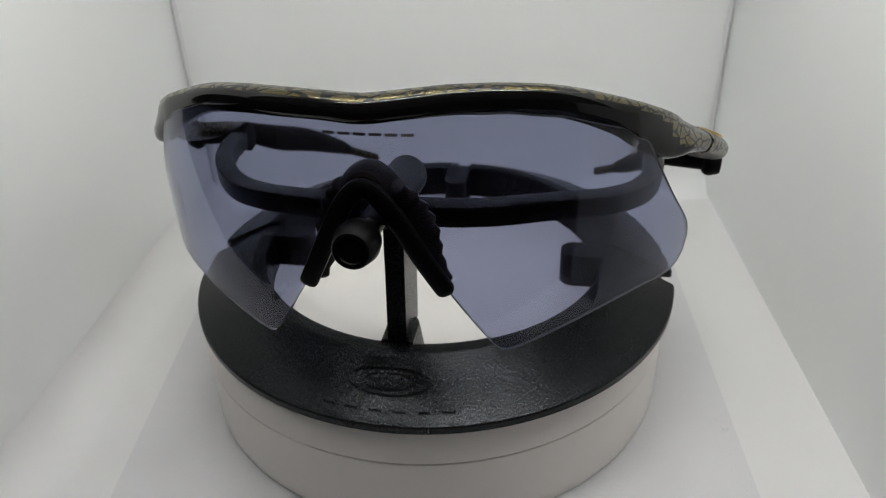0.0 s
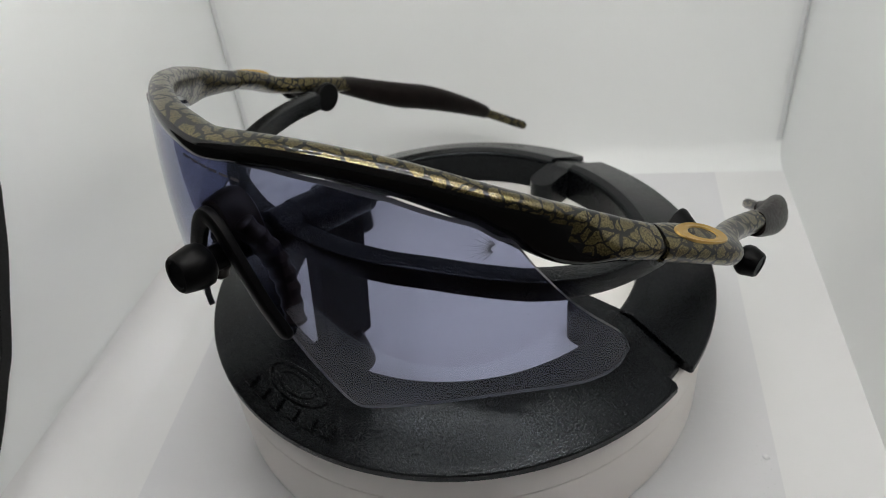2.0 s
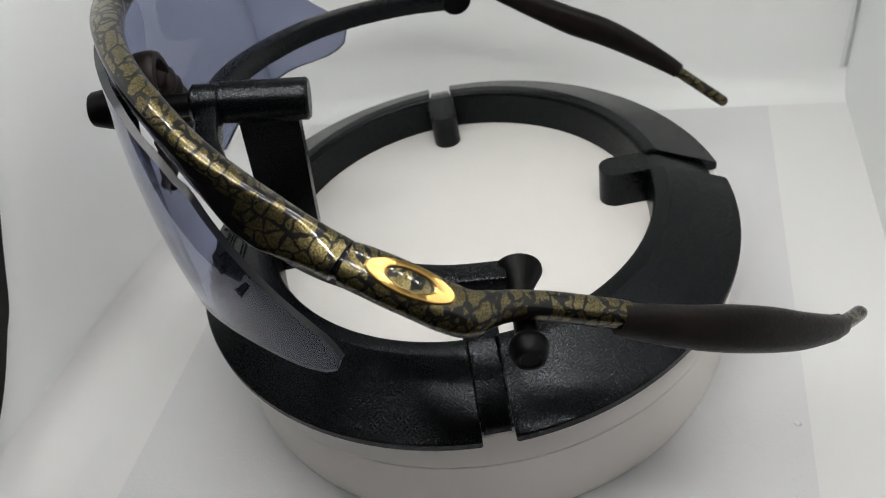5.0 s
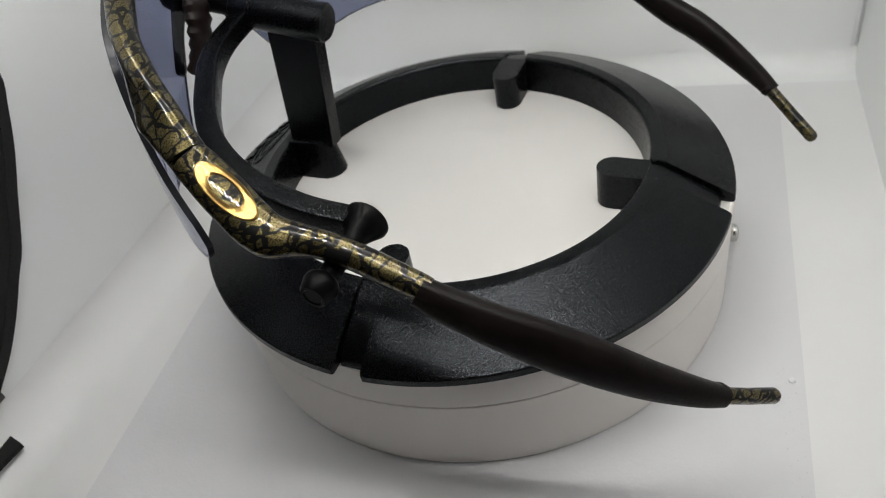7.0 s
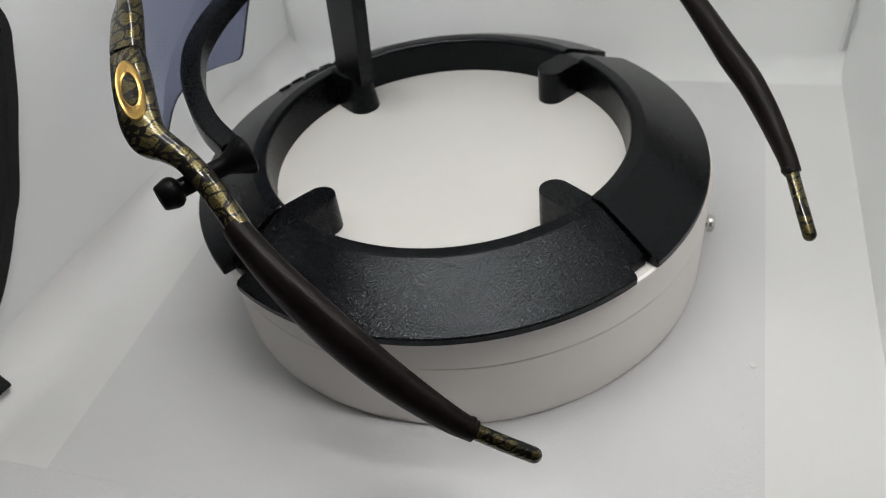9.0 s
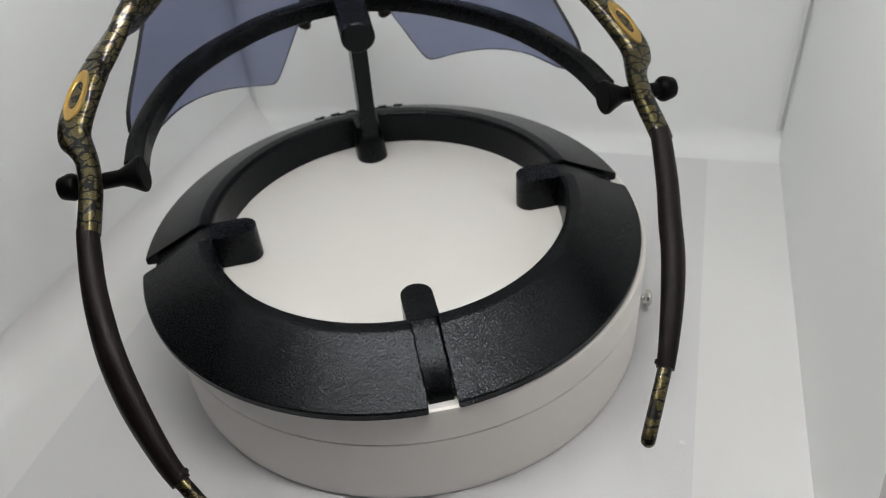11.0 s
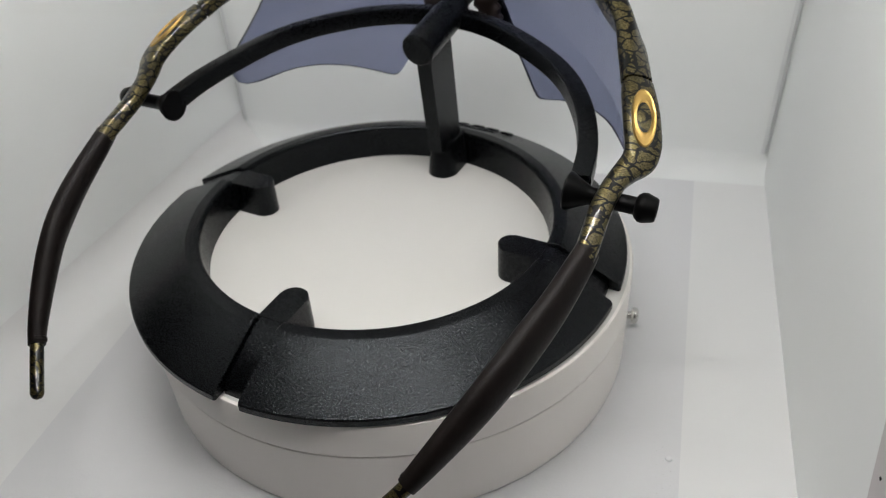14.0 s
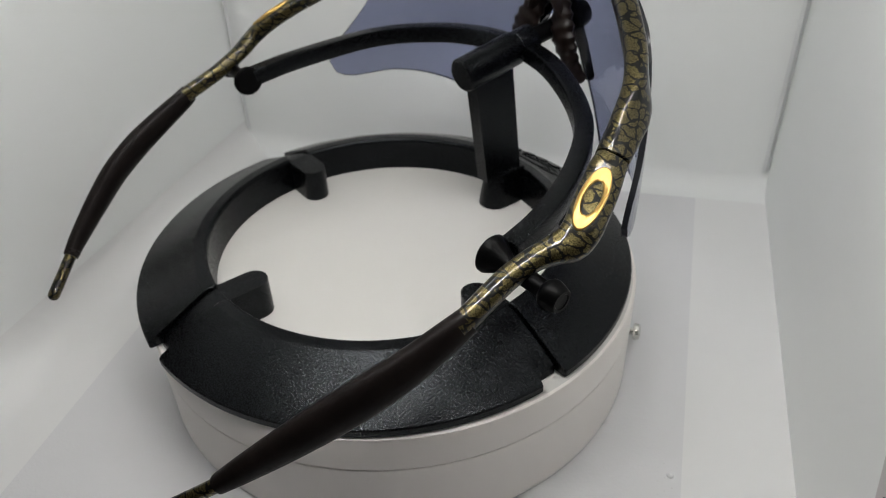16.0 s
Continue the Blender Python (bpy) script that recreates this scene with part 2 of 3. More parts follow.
def build_light_box():
    # floor: grey cloth between two brighter borders, with a soft cove at the back
    structure("floor", prism([(-80, -92), (78, -92), (88, BACK - COVE), (-80, BACK - COVE)], lambda u, v, d: (u, v, d), FLOOR - 4, FLOOR), MAT, "grey-white cloth floor of the light box", "floor")
    structure("floor_front", box(LEFT_F - 6, RIGHT_F + 6, -126, -92.01, FLOOR - 4, FLOOR - 0.02), MAT, "grey-white front apron of the light box floor", "floor")
    flat = lambda u, v, d: (u, v, d)
    structure("floor_border_left", prism([(LEFT_F, -92), (-80, -92), (-80, BACK - COVE), (LEFT_B, BACK - COVE)], flat, FLOOR - 4, FLOOR), STRIP, "bright white border of the light box floor", "floor")
    structure("floor_border_right", prism([(78, -92), (RIGHT_F, -92), (RIGHT_B, BACK - COVE), (88, BACK - COVE)], flat, FLOOR - 4, FLOOR), STRIP, "bright white border of the light box floor", "floor")
    prof = [(BACK - COVE, FLOOR)] + [(BACK - COVE + COVE * math.sin(a), FLOOR + COVE - COVE * math.cos(a)) for a in np.linspace(0.2, 1.57, 8)]
    prof += [(BACK, TOP), (BACK + 4, TOP), (BACK + 4, FLOOR - 4), (BACK - COVE, FLOOR - 4)]
    structure("wall_back", prism(prof, lambda u, v, d: (d, u, v), LEFT_B - 4, RIGHT_B + 4), SHEET, "white back sheet of the light box curving into the floor", "wall")
    structure("wall_left", prism([(LEFT_F, FRONT), (LEFT_B, BACK), (LEFT_B - 4, BACK), (LEFT_F - 4, FRONT)], flat, FLOOR - 4, TOP), SHEET, "white side sheet of the light box", "wall")
    # soft fold where the left sheet runs into the floor
    bm, rings, rad = bmesh.new(), [], 13.0
    for y in np.linspace(FRONT - 26, BACK - 1, 12):
        x = LEFT_F + (LEFT_B - LEFT_F) * (y - FRONT) / (BACK - FRONT) + 0.3
        arc = [(x + rad - rad * math.sin(a), FLOOR + 0.03 + rad - rad * math.cos(a)) for a in np.linspace(0, 1.57, 16)]
        rings.append([bm.verts.new(mm(u, y, v)) for u, v in arc + [(x, FLOOR + 0.02)]])
    for p, q in zip(rings[:-1], rings[1:]):
        for k in range(len(p)):
            bm.faces.new((p[k], p[(k + 1) % len(p)], q[(k + 1) % len(p)], q[k]))
    bm.faces.new(rings[0])
    bm.faces.new(rings[-1])
    structure("fold_left", bm, STRIP, "soft white fold between side sheet and floor", "wall")
    structure("wall_right", prism([(RIGHT_F, FRONT - 14), (RIGHT_B, BACK), (RIGHT_B + 4, BACK), (RIGHT_F + 4, FRONT - 14)], flat, FLOOR - 4, TOP), SHEET, "white side sheet of the light box", "wall")
    structure("ceiling", box(LEFT_F - 4, RIGHT_B + 4, -92, BACK + 4, TOP, TOP + 4), SHEET, "white top sheet of the light box", "ceiling")
    structure("trim_left", prism([(0, 0), (3.2, 0), (1.6, 0.8)], lambda u, v, d: (LEFT_B + 0.3 + u * 0.8, BACK - 0.2 - v - u * 0.6, d), FLOOR + COVE, TOP), SEAM, "grey seam in the corner of the light box", "seam")
    structure("trim_right", prism([(0, 0), (3.2, 0), (1.6, 0.8)], lambda u, v, d: (RIGHT_B - 0.3 - u * 0.8, BACK - 0.2 - v - u * 0.6, d), FLOOR + COVE, TOP), SEAM, "grey seam in the corner of the light box", "seam")
    structure("ground", box(-1200, 1200, -900, 1500, -20, FLOOR - 4.5), WOOD, "brown table top under the light box", "table")


def build_led_bar(y, lamp):
    bar = tagged(new("led_strip"), "white light strip with small lamps under the box top", "light", "light strips")
    part("strip_board", box(-76, 105, y - 6, y + 6, TOP - 1.6, TOP - 0.2, 0.3), TABLE_WHITE, bar)
    n = 20
    for k in range(n):
        x = -69 + k * 8.8
        for row in (-2.6, 2.6):
            part("led", box(x - 1.5, x + 1.5, y + row - 1.2, y + row + 1.2, TOP - 1.8, TOP - 1.5), lamp, bar)
    return bar


build_light_box()
build_led_bar(-78, LED_FRONT)
build_led_bar(-14, LED_BACK)


# ---- black cloth in front of the slanting edge of the left sheet ----
def build_flap():
    flap = tagged(new("front_flap"), "black cloth flap over the open edge of the light box", "flap")
    edge = [tuple(p) for p in spline([(-84, 20.5), (-75, 26.0), (-66.2, 31.6), (-59, 36.4), (-52, 42.6), (-45, 50.0), (-40.5, 54.6), (-33, 66.0), (-27, 75.0), (-22, 84.5), (-19.5, 90.0), (-20.0, 96.0), (-25, 103.5), (-36, 109.0), (-60, 112.0)], 4)]
    lean = (LEFT_B - LEFT_F) / (BACK - FRONT)
    on_wall = lambda u, v, d: (LEFT_F + (u - FRONT) * lean + d, u, v)
    part("cloth", prism(edge + [(-105, 113), (-105, 20.5)], on_wall, 0.5, 1.3), FLAP, flap)
    inner = [(u - 2.4, v + 2.0) for u, v in edge]
    part("hem", prism(edge + inner[::-1], on_wall, 0.9, 1.8), FLAP, flap, "stitched black hem")
    return flap


def build_front_panel():
    """Grey panel with two small holes beyond the slanting edge of the right sheet."""
    p = tagged(new("wall_front"), "grey-mauve front board of the light box with small holes", "wall", kind="structure")
    place = lambda u, v, d: (d, u, v)
    part("sheet", prism([(-87.7, 14.9), (-59.0, 100.0), (-110, 100.0), (-110, 14.9)], place, 103.6, 104.5), PANEL, p)
    for y, z, r in ((-77.0, 62.0, 0.75), (-74.2, 65.2, 0.32)):
        part("hole", lathe([(0, r), (0.12, r)], (103.62, y, z), (103.5, y, z), 14), FLAP, p, "small dark hole")
    return p


build_front_panel()
build_flap()
tagged(part("corner_tab", bevelled(prism([(-100.9, -74.3), (-122, -66.2), (-122, -88), (-104.5, -88)], lambda u, v, d: (u, v, d), FLOOR + 4.6, FLOOR + 6.0), 0.3), FLAP),
       "black cloth tab at the front corner of the light box floor", "tab")

# small grey needle marks in the cloth beside the bright border, and one speck
bm = bmesh.new()
for k in range(26):
    x, y = 75.5 + 1.6 * (k % 3) + random.uniform(-0.2, 0.2), -66 + 1.35 * k + random.uniform(-0.2, 0.2)
    r = random.uniform(0.12, 0.2)
    ring = [bm.verts.new(mm(x + r * math.cos(q), y + r * math.sin(q), FLOOR + 0.06)) for q in np.linspace(0, 2 * math.pi, 7)[:-1]]
    bm.faces.new(ring)
tagged(part("needle_marks", bm, MARK), "small grey needle marks in the floor cloth", "marks", kind="stuff")
tagged(part("speck", lathe([(0, 0.9), (0.3, 0.7), (0.45, 0.3)], (78.4, -35.5, FLOOR), (78.4, -35.5, FLOOR + 1), 9), SEAM), "tiny grey speck of dirt on the floor cloth", "speck")


# ---- turntable ----
R_TABLE, AXIS_X = 65.2, 0.0008


def build_turntable():
    t = tagged(new("turntable"), "round white motorised turntable standing on the light box floor", "turntable")
    z, up = (0, 0, 0), (0, 0, 1)
    part("base_drum", lathe([(FLOOR, R_TABLE - 0.9), (FLOOR + 0.6, R_TABLE - 0.3), (FLOOR + 1.6, R_TABLE - 0.1), (34.95, R_TABLE - 0.05), (35.1, R_TABLE - 0.2)], z, up, 128), TABLE_WHITE, t, "white plastic drum")
    part("seam_ring", lathe([(34.9, R_TABLE - 0.5), (35.6, R_TABLE - 0.5)], z, up, 128), GAP, t, "thin dark seam")
    top = part("top_disc", lathe([(35.35, R_TABLE - 0.15), (35.5, R_TABLE), (44.2, R_TABLE), (44.8, R_TABLE - 0.25), (45.0, R_TABLE - 0.9)], z, up, 128), [TABLE_WHITE, TABLE_TOP_DIMMED], t, "white turning disc")
    # only the upper face takes the light-dimmed white; the rim matches the drum
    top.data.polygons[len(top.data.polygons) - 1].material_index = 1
    part("screw", lathe([(63, 1.0), (67.6, 1.0), (67.7, 2.3), (68.3, 2.5), (69.2, 2.3), (69.6, 1.5)], (-0.8, 10.6, 18.6), (0.2, 10.6, 18.6), 16), STEEL, t, "small steel screw head")
    t.location.x = AXIS_X
    return t, top


turntable, top_disc = build_turntable()


# ---- display stand ----
RO, RI, Z0 = 66.0, 46.0, 45.05


def surf_z(r):
    """Height of the stand's sloping top at radius r."""
    return 54.9 - (r - 50.2) * (54.9 - 47.4) / (65.6 - 50.2)


def build_sector(parent, a0, a1, cut0, cut1, label=""):
    prof = [(RO - 0.4, Z0), (RO, Z0 + 0.4), (RO, 47.0), (65.75, 47.35), (65.3, 47.55), (57.5, surf_z(57.5)), (50.6, surf_z(50.6)), (50.15, 54.9), (49.7, 54.98), (47.5, 55.06), (47.0, 54.95), (46.7, 54.6), (46.5, 54.0), (RI, Z0)]
    n = max(12, int((a1 - a0) / 2.5))
    bm, rings = bmesh.new(), []
    for k in range(n + 1):
        ring = []
        for r, z in prof:
            b0 = radians(a0) + (math.asin(3.2 / r) if cut0 else 0)
            b1 = radians(a1) - (math.asin(3.2 / r) if cut1 else 0)
            a = b0 + (b1 - b0) * k / n
            ring.append(bm.verts.new(mm(r * math.cos(a), r * math.sin(a), z)))
        rings.append(ring)
    m = len(prof)
    for p, q in zip(rings[:-1], rings[1:]):
        for k in range(m):
            bm.faces.new((p[k], p[(k + 1) % m], q[(k + 1) % m], q[k]))
    bm.faces.new(rings[0])
    bm.faces.new(rings[-1])
    caps = [e for e in bm.edges if any(len(f.verts) > 4 for f in e.link_faces)]
    bmesh.ops.bevel(bm, geom=caps, offset=0.0006, segments=3, affect="EDGES", profile=0.6, clamp_overlap=True)
    return part("base_ring", bm, BLACK, parent, label, 9)


def turned(angle):
    c, s = math.cos(radians(angle)), math.sin(radians(angle))
    return lambda u, v, d: (u * c - d * s, u * s + d * c, v)


def flat_turned(angle):
    c, s = math.cos(radians(angle)), math.sin(radians(angle))
    return lambda u, v, d: (u * c - v * s, u * s + v * c, d)


def build_tab(parent, angle, inner=38.9, w=3.7, top=54.6):
    poly = [(47.0, -w), (47.0, w), (inner, w)] + [(inner - w * math.sin(a), w * math.cos(a)) for a in np.linspace(0.2, 2.94, 12)] + [(inner, -w)]
    bm = bevelled(prism(poly, flat_turned(angle), Z0, top), 0.45)
    return part("tab", bm, BLACK, parent)


def build_rib(parent, angle):
    prof = [(46.3, Z0), (46.3, 54.5), (49.8, 54.1), (62.4, surf_z(62.4) - 1.2), (62.9, surf_z(62.9) - 1.8), (63.0, Z0)]
    bm = bevelled(prism(prof, turned(angle), -2.8, 2.65), 0.35)
    part("rib_foot", prism([(46.9, Z0 + 0.05), (46.9, 47.6), (62.2, 46.4), (62.2, Z0 + 0.05)], turned(angle), -3.15, 3.15), BLACK, parent)
    return part("rib", bm, BLACK, parent)


def on_slope(angle, r, lift):
    a = radians(angle)
    return (r * math.cos(a), r * math.sin(a), surf_z(r) + lift)


def build_emblem(parent):
    """Raised oval and a row of raised plain bars on the front slope."""
    def ring_oval(rx, ry, tube, rc):
        bm, rings = bmesh.new(), []
        for k in range(48):
            t = 2 * math.pi * k / 48
            ring = []
            for j in range(6):
                q = 2 * math.pi * j / 6
                x = (rx + tube * math.cos(q)) * math.cos(t)
                r = rc + (ry + tube * math.cos(q)) * math.sin(t)
                ring.append(bm.verts.new(mm(*on_slope(-90 + math.degrees(x / rc), r, tube * 0.9 * math.sin(q)))))
            rings.append(ring)
        for a, b in zip(rings, rings[1:] + rings[:1]):
            for j in range(6):
                bm.faces.new((a[j], a[(j + 1) % 6], b[(j + 1) % 6], b[j]))
        return bm
    part("emblem_outer", ring_oval(9.4, 2.9, 0.5, 56.6), BLACK, parent, "raised black oval")
    part("emblem_inner", ring_oval(5.6, 1.8, 0.4, 56.6), BLACK, parent, "raised black oval")
    for k in range(6):
        a = -89.2 + (k - 2.5) * 4.9
        bm = bmesh.new()
        vs = []
        for lift in (-0.4, 0.75):
            for da, r in ((-1.3, 60.5), (1.3, 60.5), (1.3, 63.2), (-1.3, 63.2)):
                vs.append(bm.verts.new(mm(*on_slope(a + da, r, lift))))
        for f in ((0, 1, 2, 3), (4, 5, 6, 7), (0, 1, 5, 4), (1, 2, 6, 5), (2, 3, 7, 6), (3, 0, 4, 7)):
            bm.faces.new([vs[i] for i in f])
        part("raised_bar", bevelled(bm, 0.2, 2), BLACK, parent, "raised plain bar in black plastic")


BAR = [(0, -48.4, 90.6), (8, -48.0, 90.4), (15.7, -46.8, 90.0), (24, -43.9, 89.4), (31, -40.0, 88.6), (39.3, -34.8, 87.2), (46.8, -28.2, 85.3), (53.0, -18.0, 82.9), (56.6, -5.0, 81.0), (57.1, 6.0, 79.8)]
BAR_LEFT = [(-7.6, -47.8, 90.2), (-14.5, -46.0, 89.7), (-22, -43.2, 88.6), (-29.6, -39.5, 87.2), (-37.6, -33.9, 85.7), (-44.3, -26.3, 84.5), (-50.5, -15.9, 82.8), (-54.8, -4.4, 81.0), (-56.6, 5.8, 79.5)]


def build_stand():
    s = tagged(new("display_stand"), "matt black plastic sunglasses stand with a notched ring base", "display stand")
    build_sector(s, 0, 90, True, True)
    build_sector(s, 90, 180, True, True)
    build_sector(s, 180, 360, True, True, "front half of the ring with a raised oval and bars")
    for a in (0, 90, 180):
        build_tab(s, a)
        build_rib(s, a)
    # post rising from a flared, round-ended foot
    bm, rings = bmesh.new(), []
    for z, w, c in ((Z0, 4.7, 39.2), (49, 4.4, 39.6), (54.2, 3.9, 40.2), (55.6, 3.7, 40.4), (55.9, 3.3, 40.7)):
        plan = [(47.4, -w), (47.4, w), (c, w)] + [(c - w * math.sin(q), w * math.cos(q)) for q in np.linspace(0.2, 2.94, 14)] + [(c, -w)]
        rings.append([bm.verts.new(mm(v, -u, z)) for u, v in plan])
    for p, q in zip(rings[:-1], rings[1:]):
        for k in range(len(p)):
            bm.faces.new((p[k], p[(k + 1) % len(p)], q[(k + 1) % len(p)], q[k]))
    bm.faces.new(rings[0])
    bm.faces.new(rings[-1])
    part("post_foot", bm, BLACK, s)
    post = prism([(-47.2, 54), (-43.4, 88), (-30.6, 86), (-34.6, 54)], lambda u, v, d: (d, u, v), -2.2, 2.2)
    part("post", bevelled(post, 1.0, 3), BLACK, s)
    a, b = Vector((0, -27.4, 88.4)), Vector((0, -71.7, 95.3))
    part("boom", lathe([(0, 4.1), (0.5, 4.6), (18.6, 4.6), (19.0, 4.3)], a, b), BLACK, s, "black round boom")
    part("boom_collar", lathe([(19.0, 4.0), (19.4, 4.3), (24.5, 4.3), (25.5, 3.0)], a, b), BLACK, s)
    part("nose_peg", lathe([(24, 2.5), (39.2, 2.5), (39.5, 3.4), (40.4, 4.2), (42.0, 4.4), (45.6, 3.7), (46.1, 3.3), (46.1, 2.6), (45.8, 2.4)], a, b), RUBBER, s, "black barbed peg")
    both = BAR_LEFT[::-1] + BAR
    part("cross_bar", sweep([(*p, 2.3, 2.4, 2.4) for p in both], 24, 9.0, 5), BLACK, s, "curved black cross bar", 25)
    for sx in (-1, 1):
        off, dy = (-0.4, 0.0) if sx > 0 else (-0.9, 1.0)
        a, b = Vector((sx * (55.4 + off), 8.3 + dy, 79.5)), Vector((sx * (74.2 + off), 7.2 + dy, 78.4))
        part("peg", lathe([(0, 3.8), (0.4, 4.2), (1.0, 4.2), (2.6, 3.3), (4.8, 2.2), (5.6, 1.9), (14.8, 1.9), (15.1, 2.5), (15.9, 3.1), (16.8, 3.2), (18.9, 2.6), (19.3, 2.3), (19.3, 1.8), (19.1, 1.6)], a, b, 24), RUBBER, s, "black barbed peg")
    build_emblem(s)
    return s


stand = build_stand()


# ---- sunglasses ----
BROW = [(0, -59.2, 116.3), (7, -57.9, 116.8), (15, -55.7, 117.2), (25, -52.0, 116.6), (35, -47.0, 114.5), (45, -40.1, 110.2), (50, -35.5, 107.1), (55, -29.6, 103.2), (59.6, -23.2, 98.8), (63.2, -17.9, 95.7)]
BROW_LEFT = [(-7, -58.5, 116.4), (-15, -56.7, 116.2), (-25, -52.7, 115.2), (-35, -46.6, 112.7), (-45, -39.2, 108.2), (-50, -34.8, 105.2), (-54.5, -29.6, 101.6), (-58.2, -22.8, 97.2), (-61.2, -16.6, 94.0)]
BANK = [(0, 0.0), (40, 0.03), (50, 0.18), (56, 0.5), (60, 1.3), (63, 2.3), (72, 2.7)]
BROW_SIZE = [(3.1, 2.5, 2.5), (3.0, 2.4, 2.4), (2.7, 2.4, 2.6), (2.5, 2.4, 2.7), (2.5, 2.5, 3.2), (2.5, 2.6, 4.6), (2.5, 2.8, 6.0), (2.4, 3.0, 6.7), (2.4, 3.2, 4.5), (2.4, 3.4, 3.6)]


def brow_z(x):
    return float(np.interp(abs(x), [b[0] for b in BROW], [b[2] for b in BROW]))


def lens_y(x, z):
    return 4.4 - math.sqrt(68.7 ** 2 - x * x) + 0.0030 * (z - 80) ** 2


LO_X = [0, 4, 8, 12, 15.2, 18, 21, 23, 24.2, 25.5, 28, 33, 38, 43, 47, 51, 53.6, 56.4, 58.9, 60.8, 62.0, 62.8]
LO_Z = [97, 95, 90.5, 85, 79.6, 75, 70, 66.9, 65.6, 65.1, 65.6, 67.3, 68.8, 70.0, 70.6, 70.8, 70.5, 69.8, 69.3, 69.7, 71.0, 74.6]
HI_X = [0, 46, 48.5, 49.9, 50.8, 52.6, 54.4, 56.6, 58.9, 60.8, 62.0, 62.5, 62.8]
HI_Z = [0, 0, 105.5, 104.8, 103.6, 99.6, 95.8, 91.0, 86.2, 82.2, 79.2, 77.0, 74.2]


def lens_hi(x):
    return brow_z(x) - 1.6 if x <= 46 else float(np.interp(x, [46] + HI_X[2:], [brow_z(46) - 1.6] + HI_Z[2:]))


def build_lens(parent):
    xs = sorted(set([round(v, 3) for v in np.linspace(0, 62, 63)] + LO_X + HI_X + [62.2, 62.5, 62.7]))
    xs = [-x for x in xs[:0:-1]] + xs
    bm, rows = bmesh.new(), 14
    sides = []
    for off in (0.0, 1.3):
        grid = []
        for x in xs:
            lo, hi = float(np.interp(abs(x), LO_X, LO_Z)), lens_hi(abs(x))
            col = []
            for k in range(rows + 1):
                z = lo + (hi - lo) * k / rows
                n = math.hypot(x, math.sqrt(68.7 ** 2 - x * x))
                col.append(bm.verts.new(mm(x - off * x / n, lens_y(x, z) + off * math.sqrt(68.7 ** 2 - x * x) / n, z)))
            grid.append(col)
        for a, b in zip(grid[:-1], grid[1:]):
            for k in range(rows):
                bm.faces.new((a[k], b[k], b[k + 1], a[k + 1]))
        sides.append(grid)
    f, g = sides
    rim = []
    m = len(xs) - 1
    for i in range(m):
        for k in (0, rows):
            rim.append(bm.faces.new((f[i][k], f[i + 1][k], g[i + 1][k], g[i][k])))
    for i in (0, m):
        for k in range(rows):
            rim.append(bm.faces.new((f[i][k], f[i][k + 1], g[i][k + 1], g[i][k])))
    for q in rim:
        q.material_index = 1
    ob = part("lens", bm, [LENS, LENS_RIM], parent, "smoke-blue tinted wraparound shield lens", 50)
    ob.visible_shadow = False
    ob.location.x = 0.0009
    # small etched mark near the top, as a plain bar
    bar = bmesh.new()
    for k in range(6):
        x0 = -7.9 + 2.85 * k
        ends = [(x0, 112.1), (x0 + 2.2, 112.1), (x0 + 2.2, 112.6), (x0, 112.6)]
        bar.faces.new([bar.verts.new(mm(x, lens_y(x, z) - 0.06, z)) for x, z in ends])
    part("etched_mark", bar, ETCH, ob, "six small grey etched dashes")
    # short stress cracks fanning from the upper outer corner
    cr = bmesh.new()
    for k in range(17):
        q = radians(112 + 7.5 * k)
        x0, z0, ln = 48.4, 104.2, 2.4 + 2.2 * ((k * 7) % 5) / 4
        c0, c1 = (x0 + 0.7 * math.cos(q), z0 + 0.7 * math.sin(q)), (x0 + ln * math.cos(q), z0 + ln * math.sin(q))
        d = (-math.sin(q) * 0.06, math.cos(q) * 0.06)
        cr.faces.new([cr.verts.new(mm(x, lens_y(x, z) - 0.05, z)) for x, z in ((c0[0] + d[0], c0[1] + d[1]), c1, (c0[0] - d[0], c0[1] - d[1]))])
    part("stress_cracks", cr, CRAZE, ob, "fine pale stress cracks")
    # a few dust specks
    for k in range(9):
        x, r, z = random.uniform(-58, 58), random.uniform(0.07, 0.16), random.uniform(82, 100)
        du = bmesh.new()
        du.faces.new([du.verts.new(mm(x + r * math.cos(q), lens_y(x, z) - 0.06, z + r * math.sin(q))) for q in np.linspace(0, 2 * math.pi, 7)[:-1]])
        part("dust_speck", du, ETCH, ob, "tiny dust speck")
    return ob


